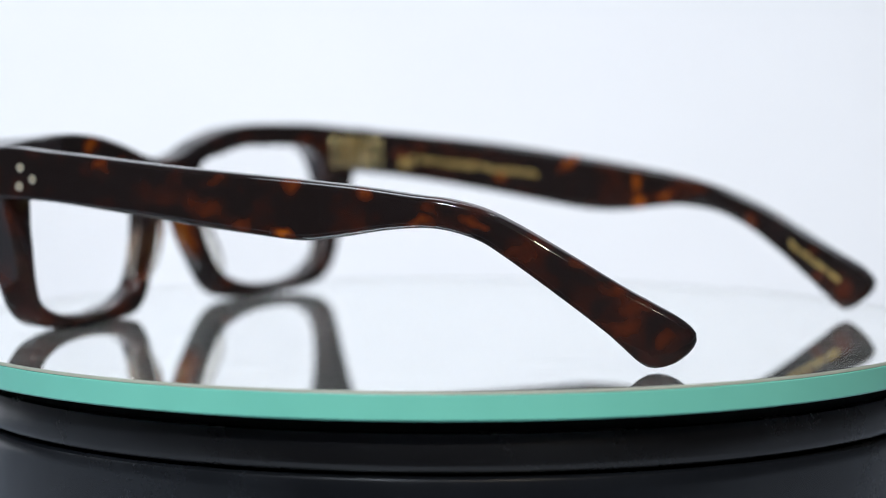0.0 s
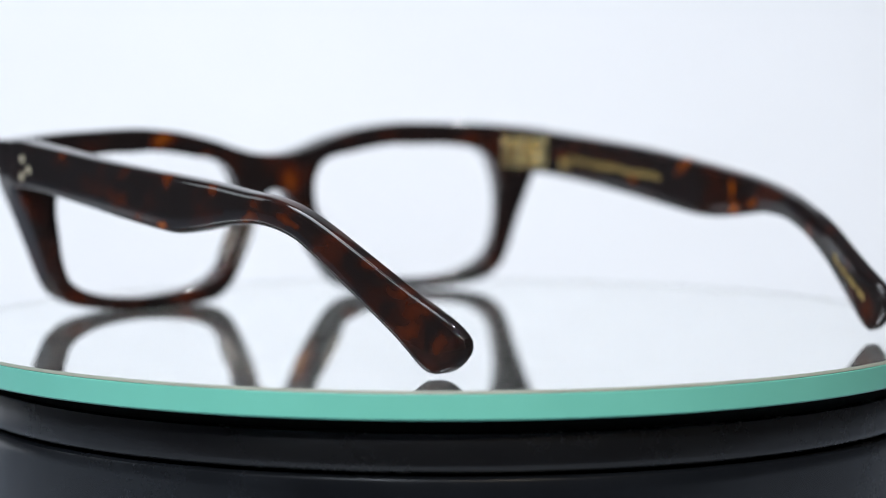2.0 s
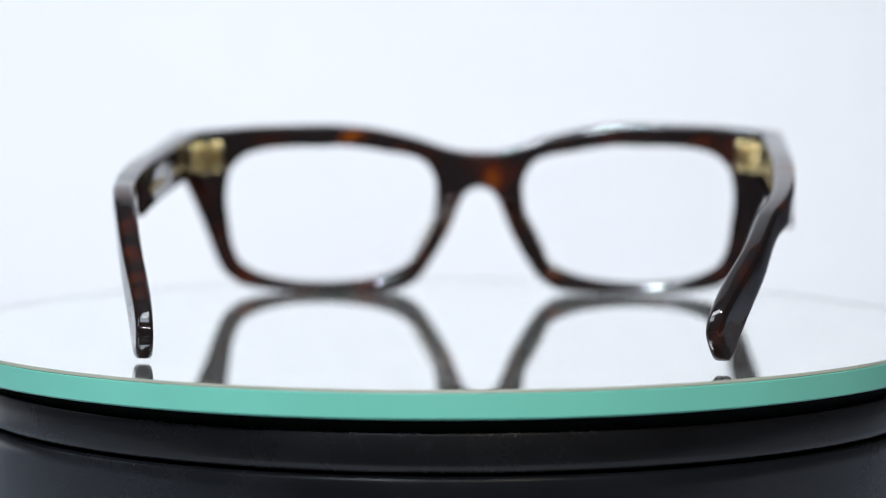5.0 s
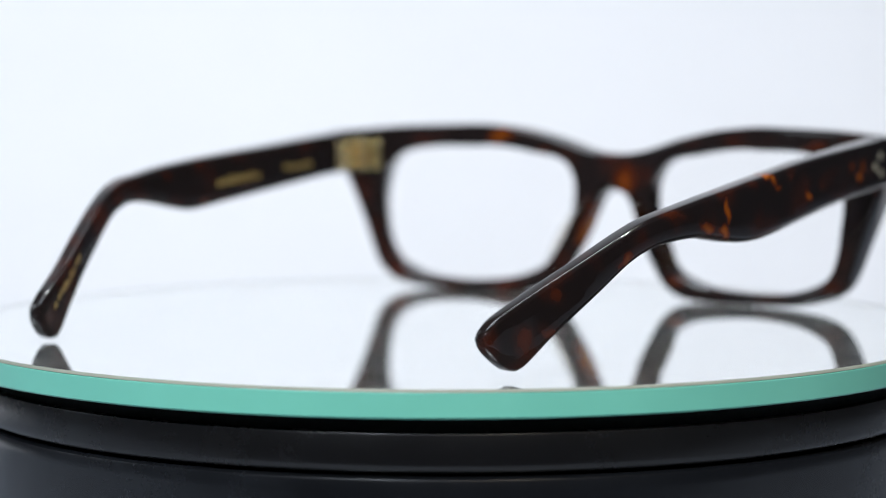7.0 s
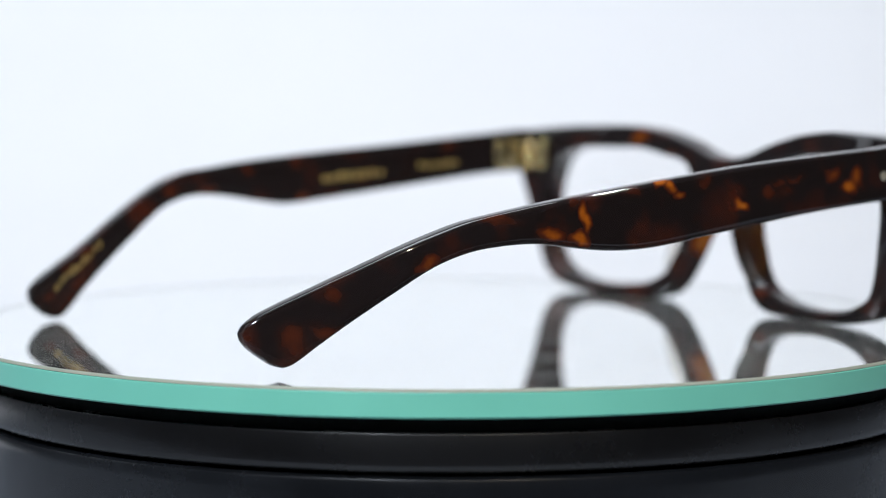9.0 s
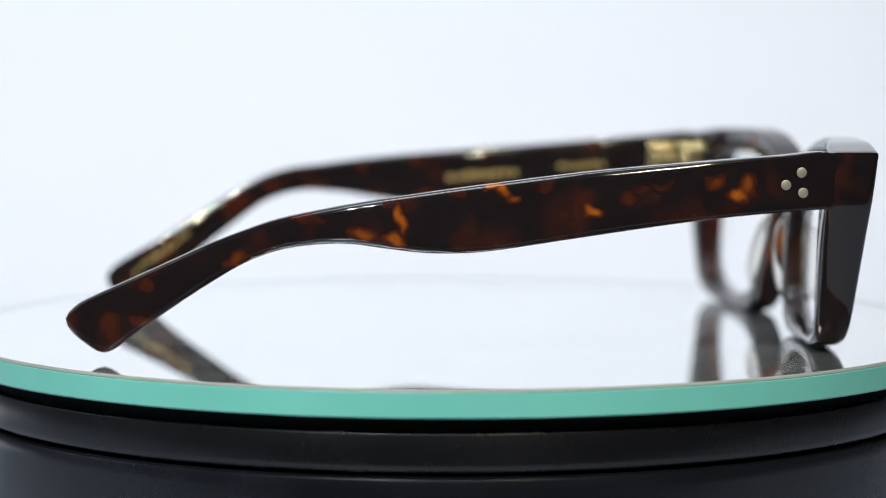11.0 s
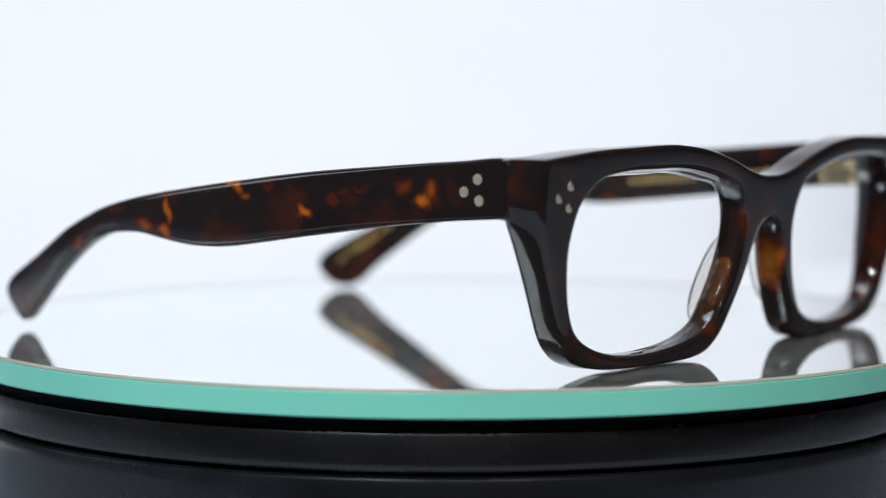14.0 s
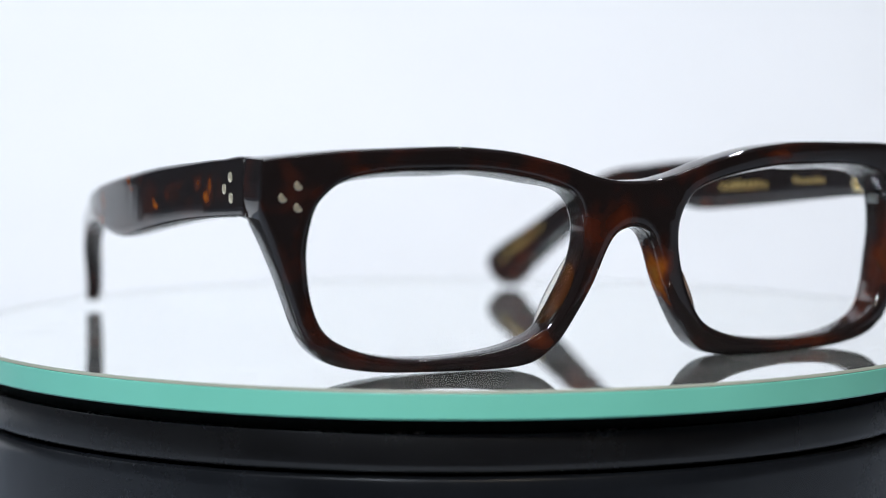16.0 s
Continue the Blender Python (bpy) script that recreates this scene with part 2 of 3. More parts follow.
def smooth_loop(points, step):
    """A closed Catmull-Rom curve through the points, at even steps."""
    pts = [Vector(p) for p in points]
    fine = []
    for i in range(len(pts)):
        a, b, c, d = (pts[(i + k) % len(pts)] for k in (-1, 0, 1, 2))
        for s in range(12):
            t = s / 12
            fine.append(0.5 * (2 * b + (c - a) * t + (2 * a - 5 * b + 4 * c - d) * t * t + (3 * b - a - 3 * c + d) * t ** 3))
    lengths = [(fine[(i + 1) % len(fine)] - fine[i]).length for i in range(len(fine))]
    count = max(16, round(sum(lengths) / step))
    out, want, gone, i = [], 0.0, 0.0, 0
    for k in range(count):
        want = sum(lengths) * k / count
        while gone + lengths[i] < want:
            gone += lengths[i]
            i += 1
        out.append(fine[i].lerp(fine[(i + 1) % len(fine)], (want - gone) / max(lengths[i], 1e-9)))
    return out


def area(loop):
    return sum(loop[i - 1].x * loop[i].y - loop[i].x * loop[i - 1].y for i in range(len(loop))) / 2


def inset(loop, d):
    """Move a loop to its left by d (into the material, for a counter-clockwise outline)."""
    out = []
    for i, p in enumerate(loop):
        t = (loop[(i + 1) % len(loop)] - loop[i - 1]).normalized()
        out.append(p + Vector((-t.y, t.x)) * d)
    return out


def slab(outline, holes, d0, d1, round_by, place, steps=6, taper=None):
    """A plate with holes, thick from d0 to d1, its edges rounded by round_by(u, v) and its holes narrowing by taper(u, v); built flat and then bent by place(u, v, d)."""
    loops = [outline if area(outline) > 0 else outline[::-1]]
    loops += [h[::-1] if area(h) > 0 else h for h in holes]
    bm = bmesh.new()
    quarter = [math.pi / 2 * k / steps for k in range(steps + 1)]
    # (inset, depth from the first face, depth from the second), in shares of the roundness
    profile = [(1 - math.sin(a), 1 - math.cos(a), None) for a in quarter] + [(1 - math.cos(a), None, 1 - math.sin(a)) for a in quarter]
    caps = ([], [])
    for k, loop in enumerate(loops):
        rings = []
        size = [round_by(p.x, p.y) for p in loop]
        for off, near, far in profile:
            ring = []
            for p, q, r in zip(inset(loop, 1.0), loop, size):
                d = d0 + near * r if far is None else d1 - far * r
                shift = off * r - (taper(q.x, q.y) * (d - d0) / (d1 - d0) if k else 0.0)
                w = q + (p - q) * shift
                ring.append(bm.verts.new((w.x, w.y, d)))
            rings.append(ring)
        for a, b in zip(rings, rings[1:]):
            for i in range(len(a)):
                j = (i + 1) % len(a)
                bm.faces.new((a[i], a[j], b[j], b[i]))
        for cap, ring in zip(caps, (rings[0], rings[-1])):
            cap.extend(bm.edges.get((ring[i - 1], ring[i])) for i in range(len(ring)))
    for cap in caps:
        bmesh.ops.triangle_fill(bm, edges=cap, use_beauty=True)
    # split the long triangles of the two faces, so that they bend evenly
    for _ in range(4):
        flat = [f for f in bm.faces if max(v.co.z for v in f.verts) - min(v.co.z for v in f.verts) < 1e-6]
        long_edges = list({e for f in flat for e in f.edges if e.calc_length() > 2.4})
        if not long_edges:
            break
        bmesh.ops.subdivide_edges(bm, edges=long_edges, cuts=1)
        flat = [f for f in bm.faces if max(v.co.z for v in f.verts) - min(v.co.z for v in f.verts) < 1e-6]
        bmesh.ops.triangulate(bm, faces=flat)
        flat = [f for f in bm.faces if max(v.co.z for v in f.verts) - min(v.co.z for v in f.verts) < 1e-6]
        bmesh.ops.beautify_fill(bm, faces=flat, edges=list({e for f in flat for e in f.edges if all(g in set(flat) for g in e.link_faces)}))
    for v in bm.verts:
        v.co = place(*v.co)
    return bm


def ease(x):
    x = min(1.0, max(0.0, x))
    return x * x * (3 - 2 * x)


def lathe(profile, segments=160):
    """A turned body round the z axis from (radius, z) pairs."""
    bm = bmesh.new()
    rings = []
    for r, z in profile:
        if r == 0:
            rings.append([bm.verts.new((0, 0, z))])
        else:
            rings.append([bm.verts.new((r * math.cos(2 * math.pi * k / segments), r * math.sin(2 * math.pi * k / segments), z)) for k in range(segments)])
    for a, b in zip(rings, rings[1:]):
        for k in range(segments):
            j = (k + 1) % segments
            if len(a) == 1:
                bm.faces.new((a[0], b[k], b[j]))
            elif len(b) == 1:
                bm.faces.new((a[k], b[0], a[j]))
            else:
                bm.faces.new((a[k], b[k], b[j], a[j]))
    return bm


MM = 0.001

# ---------------------------------------------------------------- the studio
DISC_R = 0.1017
TABLE_Z = -0.062


def studio():
    bm = bmesh.new()
    # paper sweep: flat on the table, curving up into the wall
    line = [(0.16, TABLE_Z), (0.62, TABLE_Z)]
    line += [(0.62 + 0.30 * math.sin(a), TABLE_Z + 0.30 * (1 - math.cos(a))) for a in (math.pi / 2 * k / 24 for k in range(1, 25))]
    line += [(0.92, 1.45)]
    rows = [[bm.verts.new((x, y, z)) for y, z in line] for x in (-0.78, 0.40)]
    for i in range(len(line) - 1):
        bm.faces.new((rows[0][i], rows[1][i], rows[1][i + 1], rows[0][i + 1]))
    bmesh.ops.recalc_face_normals(bm, faces=bm.faces)
    bmesh.ops.solidify(bm, geom=bm.faces[:], thickness=0.001)
    tagged(part("backdrop", bm, M_PAPER, None), "seamless white paper sweep behind the turntable", "backdrop", kind="structure")

    table = tagged(new("table"), "plain grey table under the white paper sweep", "table")
    top = TABLE_Z - 0.002
    part("tabletop", box(bmesh.new(), -1.2, 1.2, -0.20, 0.95, top - 0.03, top, 0.003), M_TABLE, table)
    for x in (-1.1, 1.1):
        for y in (-0.13, 0.87):
            part("leg", box(bmesh.new(), x - 0.025, x + 0.025, y - 0.025, y + 0.025, -0.80, top - 0.03, 0.003), M_TABLE, table)

    # unseen room, added for glossy parts to mirror: brighter left, darker right
    for name, dims in (("floor", (-2.2, 2.2, -2.2, 2.2, -0.85, -0.80)), ("ceiling", (-2.2, 2.2, -2.2, 2.2, 1.70, 1.75)),
                       ("wall_north", (-2.2, 2.2, 2.2, 2.3, -0.80, 1.70)), ("wall_south", (-2.2, 2.2, -2.3, -2.2, -0.80, 1.70)),
                       ("wall_east", (2.2, 2.3, -2.2, 2.2, -0.80, 1.70)), ("wall_west", (-2.3, -2.2, -2.2, 2.2, -0.80, 1.70))):
        paint, tone = {"wall_west": (M_WALL_BRIGHT_SIDE, "bright-side grey"), "wall_east": (M_WALL_SHADE_SIDE, "shade-side grey")}.get(name, (M_WALL, "dim grey"))
        tagged(part(name, box(bmesh.new(), *dims), paint, None, smooth=False), tone + " unseen added studio " + name.split("_")[0], name.split("_")[0], kind="structure")


# ---------------------------------------------------------------- the turntable
def turntable():
    stand = tagged(new("turntable"), "round black display turntable with a glossy charcoal drum", "turntable")
    r = DISC_R - 0.0040
    base = [(0, TABLE_Z), (r - 0.004, TABLE_Z), (r - 0.001, TABLE_Z + 0.002), (r - 0.0004, TABLE_Z + 0.003), (r - 0.0002, -0.0172), (r - 0.0002, -0.0153), (r - 0.0004, -0.0148),
            (r - 0.0010, -0.0145), (r - 0.0018, -0.0144), (0, -0.0144)]
    part("drum", lathe(base), M_DRUM, stand, "charcoal satin drum base")
    platter = part("platter", lathe([(0, -0.0138), (r - 0.0014, -0.0138), (r - 0.0006, -0.0136), (r - 0.0001, -0.0130), (r, -0.0122), (r, -0.0073), (r - 0.0001, -0.00705), (r - 0.0004, -0.0070), (0, -0.0069)]),
                   M_BLACK, stand, "glossy black turning platter")
    part("spindle", lathe([(0, -0.0145), (r - 0.006, -0.0145), (r - 0.006, -0.0137), (0, -0.0137)]), M_GAP, stand)
    part("cushion_ring", lathe([(0, -0.0070), (r - 0.0022, -0.0070), (r - 0.0022, -0.0044), (0, -0.0044)]), M_GAP, stand, "black felt ring under the glass")
    return stand, platter


def mirror_disc():
    disc = tagged(new("mirror_disc"), "round plate-glass mirror with a pale green edge", "mirror")
    r, top, low = DISC_R, 0.0008, -0.0042
    part("glass_face", lathe([(0, top), (r * 0.3, top), (r * 0.6, top), (r - 0.0006, top)]), M_SHEEN, disc, "clear glass face")
    part("silvering", lathe([(0, 0.0007), (r * 0.3, 0.0007), (r * 0.6, 0.0007), (r - 0.0006, 0.0007), (r - 0.0006, 0.0), (0, 0.0)]), M_MIRROR, disc, "silvered layer")
    part("bevel", lathe([(r - 0.0006, top), (r - 0.0002, top - 0.0003), (r - 0.0001, top - 0.0005), (r - 0.0008, top - 0.0005)]), M_BEVEL, disc, "fine ground bevel")
    part("edge", lathe([(r - 0.0008, top - 0.0006), (r - 0.0001, top - 0.0006), (r, top - 0.0007), (r, low + 0.0003), (r - 0.0003, low), (r - 0.0060, low)]), M_EDGE, disc, "pale green glass edge")
    part("backing", lathe([(0, low + 0.0004), (r - 0.0032, low + 0.0004), (r - 0.0032, low - 0.0001), (0, low - 0.0001)]), M_GAP, disc, "black painted back")
    return disc


# ---------------------------------------------------------------- the eyeglasses
LENS_HOLE = [(61.3, 23.3), (60.2, 29.6), (58.3, 32.4), (55.9, 34.3), (52.0, 35.5), (46.2, 36.1), (40.0, 36.2), (30.8, 36.0), (22.3, 34.8), (15.9, 33.1),
             (12.5, 31.3), (10.5, 28.2), (9.9, 24.9), (10.4, 20.3), (12.4, 14.1), (16.2, 8.1), (20.7, 5.5), (26.6, 4.0), (36.0, 3.2), (44.5, 3.6),
             (50.4, 4.8), (55.3, 6.9), (58.1, 9.4), (59.8, 12.9), (60.9, 17.4)]
HALF_RIM = [(0.0, 33.7), (4.0, 33.9), (8.8, 34.9), (14.6, 36.8), (20.5, 38.3), (25.5, 39.3), (31.0, 39.9), (36.0, 40.2), (47.0, 40.0), (56.0, 39.7),
            (66.0, 38.8), (69.2, 38.4), (69.7, 37.6), (69.7, 33.0), (69.4, 29.0), (67.2, 23.2), (64.3, 15.6), (61.3, 7.9), (58.8, 4.7), (55.0, 2.6), (47.8, 1.3),
            (38.0, 0.9), (27.0, 0.85), (19.9, 1.3), (15.9, 2.9), (12.6, 6.2), (7.7, 14.5), (4.9, 21.3), (3.0, 24.3), (0.0, 25.4)]
RIGHT_TEMPLE = [(8.8, 38.2), (-2.0, 37.7), (-14.0, 36.8), (-34.0, 35.1), (-52.9, 32.8), (-66.0, 31.0), (-77.5, 29.2), (-89.0, 26.8), (-95.7, 24.6), (-102.5, 21.9),
                (-109.5, 18.6), (-116.5, 15.3), (-123.6, 12.0), (-126.6, 10.3), (-128.6, 8.0), (-127.6, 5.5), (-123.8, 2.5), (-121.4, 1.7), (-118.8, 3.0), (-116.4, 4.9),
                (-109.6, 9.9), (-102.7, 14.6), (-96.0, 18.6), (-89.7, 21.0), (-83.6, 22.0), (-77.7, 22.2), (-71.9, 21.5), (-66.3, 20.8), (-60.6, 20.5), (-52.9, 20.9),
                (-39.1, 22.9), (-23.8, 25.1), (-13.8, 26.4), (-3.9, 27.4), (6.5, 28.15), (8.8, 28.3), (9.0, 33.0)]
LEFT_TEMPLE = [(8.8, 38.4), (-4.3, 37.8), (-30.0, 35.7), (-53.6, 34.0), (-68.7, 32.7), (-79.2, 31.4), (-85.4, 30.7), (-91.3, 29.1), (-97.1, 26.3), (-105.0, 21.6),
               (-114.7, 15.5), (-120.6, 12.2), (-124.4, 10.0), (-127.0, 7.5), (-126.6, 4.8), (-123.8, 2.2), (-120.6, 1.3), (-118.0, 2.3), (-112.8, 7.2), (-105.0, 13.5),
               (-95.2, 20.8), (-90.3, 23.7), (-83.3, 25.4), (-75.0, 25.0), (-64.4, 23.3), (-58.0, 22.7), (-47.8, 23.6), (-33.5, 25.1), (-18.0, 26.9), (-4.2, 28.4),
               (6.5, 28.85), (8.8, 29.0), (9.0, 33.0)]
BEND = [(30, 69.8), (-36, 69.8), (-45, 69.5), (-55, 68.7), (-65, 67.4), (-75, 65.9), (-85, 64.2), (-95, 61.6), (-105, 58.7), (-115, 55.1), (-122, 52.8), (-140, 47.5)]


def temple_x(y, s):
    """How far the outer face of a temple stands from the middle, in millimetres; the right one is splayed a little at its end."""
    bow = (1.7 if s > 0 else 0.7) * math.exp(-((y + 78) / 22) ** 2)
    return bow + (1.4 * ease((-88 - y) / 18) if s > 0 else 0.0) + float(np.interp(-y, [-a for a, _ in BEND], [b for _, b in BEND]) + np.interp(-y + 3, [-a for a, _ in BEND], [b for _, b in BEND])
                 + np.interp(-y - 3, [-a for a, _ in BEND], [b for _, b in BEND])) / 3


def temple_thickness(y):
    return float(np.interp(-y, (58, 100, 118, 130), (4.8, 4.1, 3.7, 3.0)))


TILT = 0.12


def front_y(x, d, z):
    """The front is bowed, furthest forward at the bridge, and tilted: its top leads."""
    return 21.1 - 5.0 * (x / 65) ** 2 - d + TILT * (z - 26)


def rim_round(u, v):
    """How far the edges of the front are rounded: crisp at the end pieces, softer towards the foot."""
    return 0.75 + 0.65 * ease((34 - v) / 12) + 0.3 * ease((56 - abs(u)) / 12) * ease((v - 26) / 6)


def hole_taper(u, v):
    """The lens openings narrow towards the back, most of all at their outer and upper walls."""
    outer = 1.1 * ease((abs(u) - 24) / 14) * ease((v - 6) / 12)
    return 0.3 + max(outer, 0.8 * ease((v - 29) / 4) * ease((abs(u) - 14) / 8))


def frame_front(glasses):
    right = [Vector(p) for p in HALF_RIM]
    ring = right + [Vector((-p.x, p.y)) for p in right[-2:0:-1]]
    outline = smooth_loop(ring, 1.1)
    hole = smooth_loop(LENS_HOLE, 1.1)
    other = [Vector((-p.x, p.y)) for p in hole]

    def place(u, v, d):
        # the sides of the rims lean inwards towards the back, below the hinges,
        # the ends are thick where they meet the temples and thinner towards the foot,
        # and the outer walls of the lens openings slope inwards towards the back
        side = float(np.interp(v, (0.0, 4.7, 7.9, 15.6, 23.2, 29.0), (50.0, 58.8, 61.3, 64.3, 67.2, 69.5)))
        slope = 0.9 * d / 6.5 * ease((abs(u) - 44) / 14) * ease((side - abs(u) - 0.6) / 2.2) * ease((v - 5) / 6)
        end = ease((abs(u) - 38) / 24)
        d *= 1 + end * (0.32 - 0.36 * ease((31 - v) / 31))
        rise = -0.01 * d * (0.3 + 0.7 * ease((v - 6) / 14)) * (1 - ease((abs(u) - 54) / 13) * ease((v - 20) / 10))
        lean = 0.9 * d / 9.5 * ease((abs(u) - 42) / 20) * ease((31 - v) / 14)
        return Vector((u - math.copysign(lean + slope, u), front_y(u, d, v), v + rise)) * MM

    front = part("frame_front", slab(outline, [hole, other], 0.0, 6.5, rim_round, place, taper=hole_taper), M_FRONT, glasses, "dark tortoiseshell acetate front with keyhole bridge")
    for s in (1, -1):
        for x, z in ((65.9, 31.9), (63.3, 33.9), (63.2, 30.2)):
            y = front_y(x, 0, z)
            part("rivet", rod(bmesh.new(), (s * x * MM, (y - 0.6) * MM, z * MM), (s * x * MM, (y + 0.06) * MM, z * MM), 0.85 * MM, 20, 0.05 * MM), M_PIN, front, "round pale gold pin")
        part("nose_pad", nose_pad(s), M_PAD, front, "translucent amber acetate nose pad")
    return hole


def nose_pad(s):
    """A smooth pad that swells out of the back of the rim beside the nose."""
    bm = bmesh.new()
    bmesh.ops.create_uvsphere(bm, u_segments=28, v_segments=18, radius=1.0)
    for v in bm.verts:
        p = v.co.copy()
        p = Vector([math.copysign(abs(c) ** 0.85, c) for c in p])
        along, thick, deep = p.z * 9.2, p.x * 1.8, p.y * 4.2
        x = 11.6 + thick + along * -0.50 + 0.10 * (deep - 4)
        z = 15.2 + along * 0.92
        v.co = Vector((s * x, 16.0 + deep + TILT * (z - 26), z)) * MM
    return bm


def lens(glasses, hole, s):
    mid = Vector((36.0, 20.5))
    bm = bmesh.new()
    sides = []
    for d in (4.6, 3.0):
        rings = []
        for k in range(9):
            f = k / 8 if k else 0
            if k == 0:
                rings.append([bm.verts.new(lens_point(mid, mid, s, d))])
            else:
                rings.append([bm.verts.new(lens_point(mid + (p - mid) * f * 1.012, mid, s, d)) for p in hole])
        for a, b in zip(rings, rings[1:]):
            for i in range(len(hole)):
                j = (i + 1) % len(hole)
                bm.faces.new((a[0], b[i], b[j]) if len(a) == 1 else (a[i], b[i], b[j], a[j]))
        sides.append(rings[-1])
    for i in range(len(hole)):
        j = (i + 1) % len(hole)
        bm.faces.new((sides[0][i], sides[1][i], sides[1][j], sides[0][j]))
    part("lens", bm, M_LENS, glasses, "clear demo lens").visible_shadow = False


def lens_point(p, mid, s, d):
    r2 = (p - mid).length_squared
    return Vector((s * p.x, front_y(p.x, d, p.y) + 0.5 - r2 / 900.0, p.y)) * MM


def temple(glasses, s, material, label):
    outline = smooth_loop(RIGHT_TEMPLE if s > 0 else LEFT_TEMPLE, 1.4)

    bm = temple_mesh(outline, s)
    arm = part("temple", bm, material, glasses, label)
    for y, z in ((0.0, 32.6), (2.8, 34.8), (3.1, 31.2)):
        x = temple_x(y, s)
        part("rivet", rod(bmesh.new(), (s * (x - 0.6) * MM, y * MM, z * MM), (s * (x + 0.06) * MM, y * MM, z * MM), 0.92 * MM, 20, 0.05 * MM), M_PIN, arm, "round pale gold pin")
    return arm


def temple_mesh(outline, s):
    """The side outline, made thick with rounded edges and bent inwards behind the hinge part."""
    def place(u, v, d):
        k = d / 4.8
        return Vector((s * (temple_x(u, s) - k * temple_thickness(u)), u, v)) * MM

    return slab(outline, [], 0.0, 4.8, lambda u, v: 0.65 + 0.7 * ease((-u - 2) / 30), place)


def hinge(glasses, s):
    """Five-barrel hinge: one leaf on the temple, one behind the front, with a pin through the barrels."""
    def flip(bm):
        bmesh.ops.scale(bm, vec=(s, 1, 1), verts=bm.verts)
        return bm

    h = part("hinge", flip(box(bmesh.new(), 63.9 * MM, 65.3 * MM, -2.6 * MM, 5.2 * MM, 29.4 * MM, 36.2 * MM, 0.65 * MM)), M_GOLD, glasses, "pale gold metal five-barrel hinge")
    leaf = part("front_leaf", flip(box(bmesh.new(), 59.3 * MM, 62.4 * MM, 7.6 * MM, 10.2 * MM, 29.3 * MM, 36.3 * MM, 0.9 * MM)), M_GOLD, h)
    part("rib", flip(box(bmesh.new(), 59.9 * MM, 60.7 * MM, 7.1 * MM, 8.4 * MM, 29.9 * MM, 35.7 * MM, 0.35 * MM)), M_GOLD, leaf)
    for k in range(5):
        z = 29.3 + 1.42 * k
        part("barrel", flip(rod(bmesh.new(), (63.2 * MM, 6.5 * MM, z * MM), (63.2 * MM, 6.5 * MM, (z + 1.26) * MM), 1.25 * MM, 20, 0.38 * MM)), M_GOLD, h)
        if k in (0, 2, 4):
            part("knuckle_arm", flip(box(bmesh.new(), 62.9 * MM, 64.3 * MM, 1.6 * MM, 6.2 * MM, z * MM, (z + 1.26) * MM, 0.4 * MM)), M_GOLD, h)
    part("hinge_screw", flip(rod(bmesh.new(), (63.2 * MM, 6.5 * MM, 29.0 * MM), (63.2 * MM, 6.5 * MM, 36.7 * MM), 0.7 * MM, 16, 0.1 * MM)), M_GOLD, h)
    for y, z in ((-1.2, 31.1), (-1.2, 34.5), (0.9, 32.8)):
        part("screw_head", flip(rod(bmesh.new(), (64.1 * MM, y * MM, z * MM), (63.4 * MM, y * MM, z * MM), 0.85 * MM, 16, 0.3 * MM)), M_GOLD, h)


def foil_mark(arm, s, y0, z0, y1, z1, height, pieces, name, label):
    """Illegible gold stamping on the inside of a temple: a run of short raised bars."""
    rng = random.Random(int(abs(y0) * 10))
    for k in range(pieces):
        a, b = k / pieces, (k + 0.5 + 0.3 * rng.random()) / pieces
        tall = height * (0.55 + 0.45 * rng.random())
        lift = (height - tall) * rng.choice((-0.5, -0.5, 0.3))
        bm = bmesh.new()
        corners = []
        for f in (a, b):
            y, z = y0 + (y1 - y0) * f, z0 + (z1 - z0) * f + lift
            x = temple_x(y, s) - temple_thickness(y)
            for dz in (-tall / 2, tall / 2):
                for dx in (-0.07, 0.03):
                    corners.append(bm.verts.new(Vector((s * (x + dx), y, z + dz)) * MM))
        bmesh.ops.convex_hull(bm, input=corners)
        part(name, bm, M_FOIL, arm, label if k == 0 else "", smooth=False)


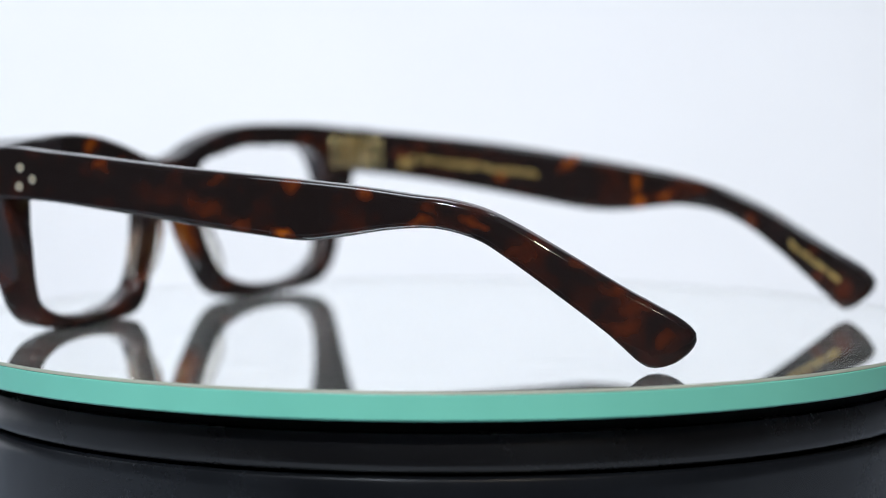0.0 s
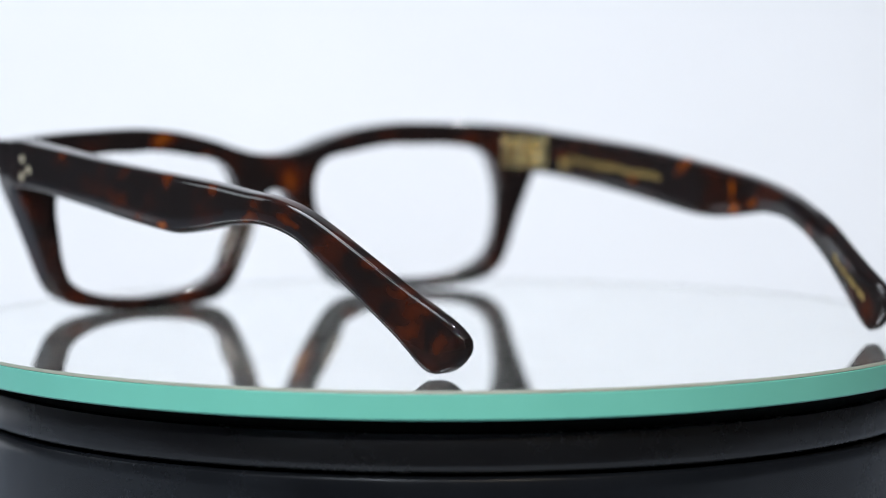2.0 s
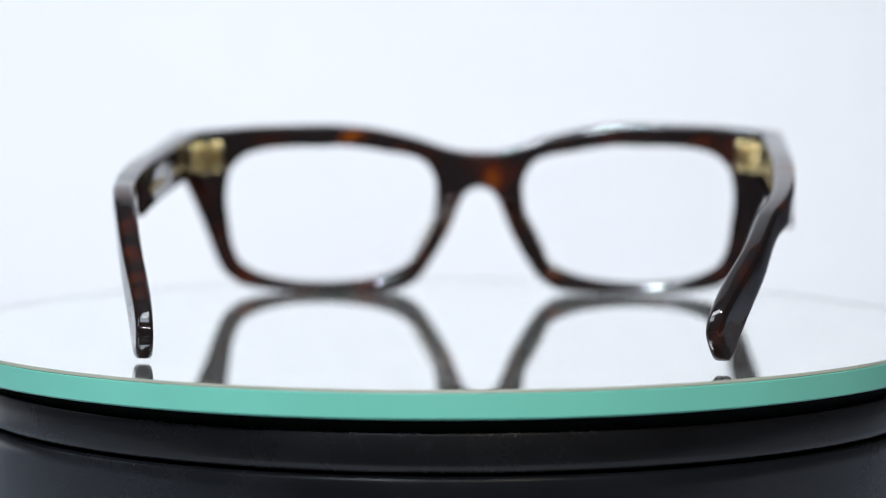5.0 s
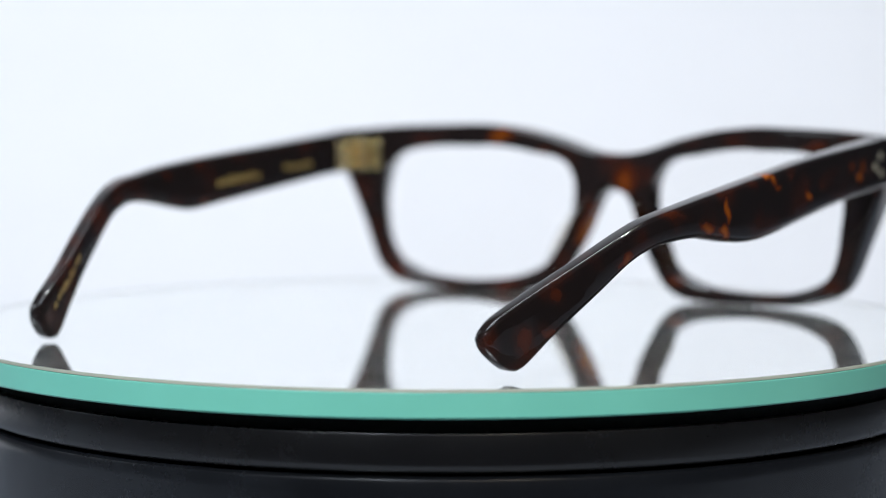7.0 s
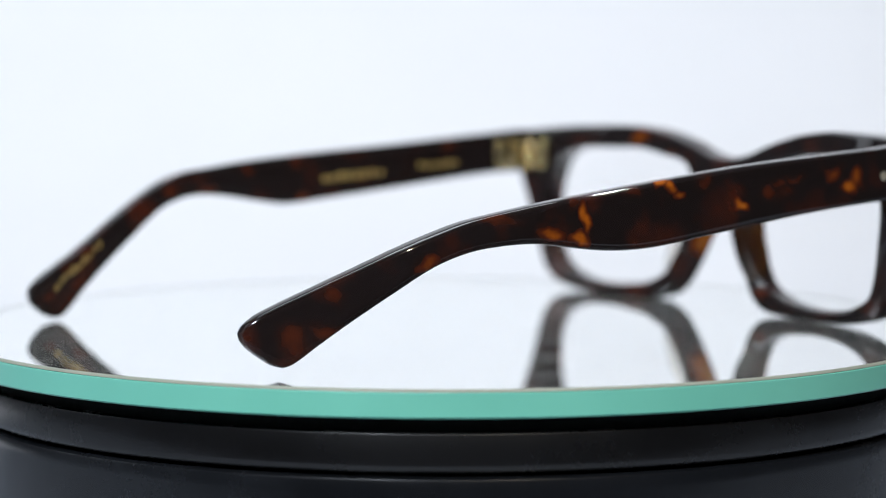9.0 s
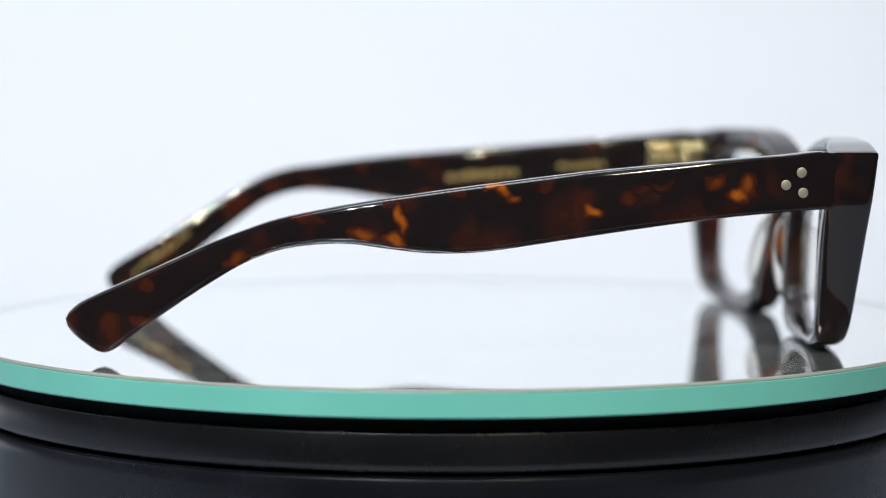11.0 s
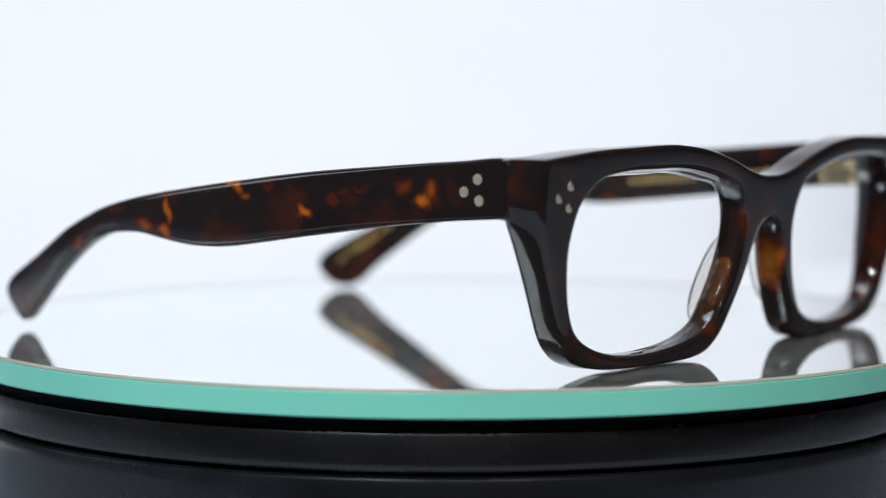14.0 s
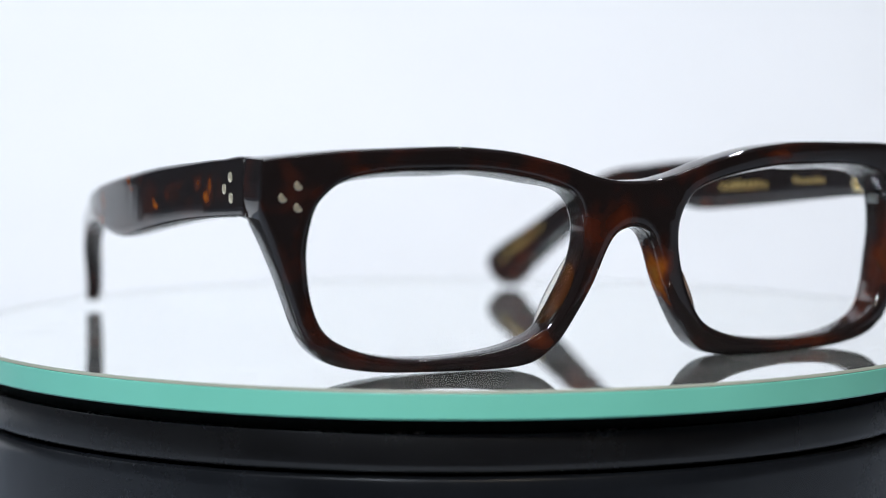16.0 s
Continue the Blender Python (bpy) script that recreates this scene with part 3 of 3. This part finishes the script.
def eyeglasses():
    glasses = tagged(new("eyeglasses"), "dark tortoiseshell acetate eyeglasses with clear lenses, standing open on the mirror", "eyeglasses")
    hole = frame_front(glasses)
    for s in (1, -1):
        lens(glasses, hole, s)
        hinge(glasses, s)
    right = temple(glasses, 1, M_RIGHT, "tortoiseshell temple with amber flecks")
    left = temple(glasses, -1, M_LEFT, "tortoiseshell temple with red-brown flecks")
    foil_mark(right, 1, -7.0, 30.9, -11.5, 30.7, 3.4, 3, "emblem", "small stamped gold emblem")
    foil_mark(right, 1, -12.5, 31.2, -44.0, 28.4, 1.7, 18, "stamped_bar", "illegible gold foil stamping")
    foil_mark(right, 1, -108.0, 15.4, -121.0, 7.6, 1.8, 9, "tip_stamp", "illegible gold foil script")
    foil_mark(left, -1, -49.6, 28.3, -32.4, 29.6, 1.9, 8, "stamped_bar", "illegible gold foil stamping")
    foil_mark(left, -1, -23.6, 30.6, -12.1, 31.4, 1.6, 6, "size_stamp", "illegible gold foil stamping")
    foil_mark(left, -1, -109.0, 16.2, -121.5, 7.6, 1.8, 9, "tip_stamp", "illegible gold foil script")
    return glasses


studio()
stand, platter = turntable()
disc = mirror_disc()
glasses = eyeglasses()


# ---------------------------------------------------------------- what moves
SPIN, SPIN_START = -13.466, -0.10


def motions():
    home = pose(-0.04751, 0.02606, 0.0, -0.06, -0.213, 62.709)
    times = [k * 0.25 for k in range(65)]
    # the drive runs a little unevenly
    drift = [float(np.interp(t, (0, 2, 3.5, 4.2, 5.2, 6.5, 7.2, 8.5, 10, 12.5, 14, 16), (0.28, 0.06, 0.04, 0.10, 0.0, -0.18, -0.1, 0.12, 0.25, 0.21, 0.13, -0.22))) for t in times]
    turn = [(t, pose(0, 0, 0, 0, 0, SPIN * t + SPIN_START + d)) for t, d in zip(times, drift)]
    walk(glasses, [(t, m @ home) for t, m in turn])
    # the mirror lies a little off the middle of the platter
    walk(disc, [(t, m @ pose(-0.0013, -0.0011, 0)) for t, m in turn])
    walk(platter, turn)


motions()
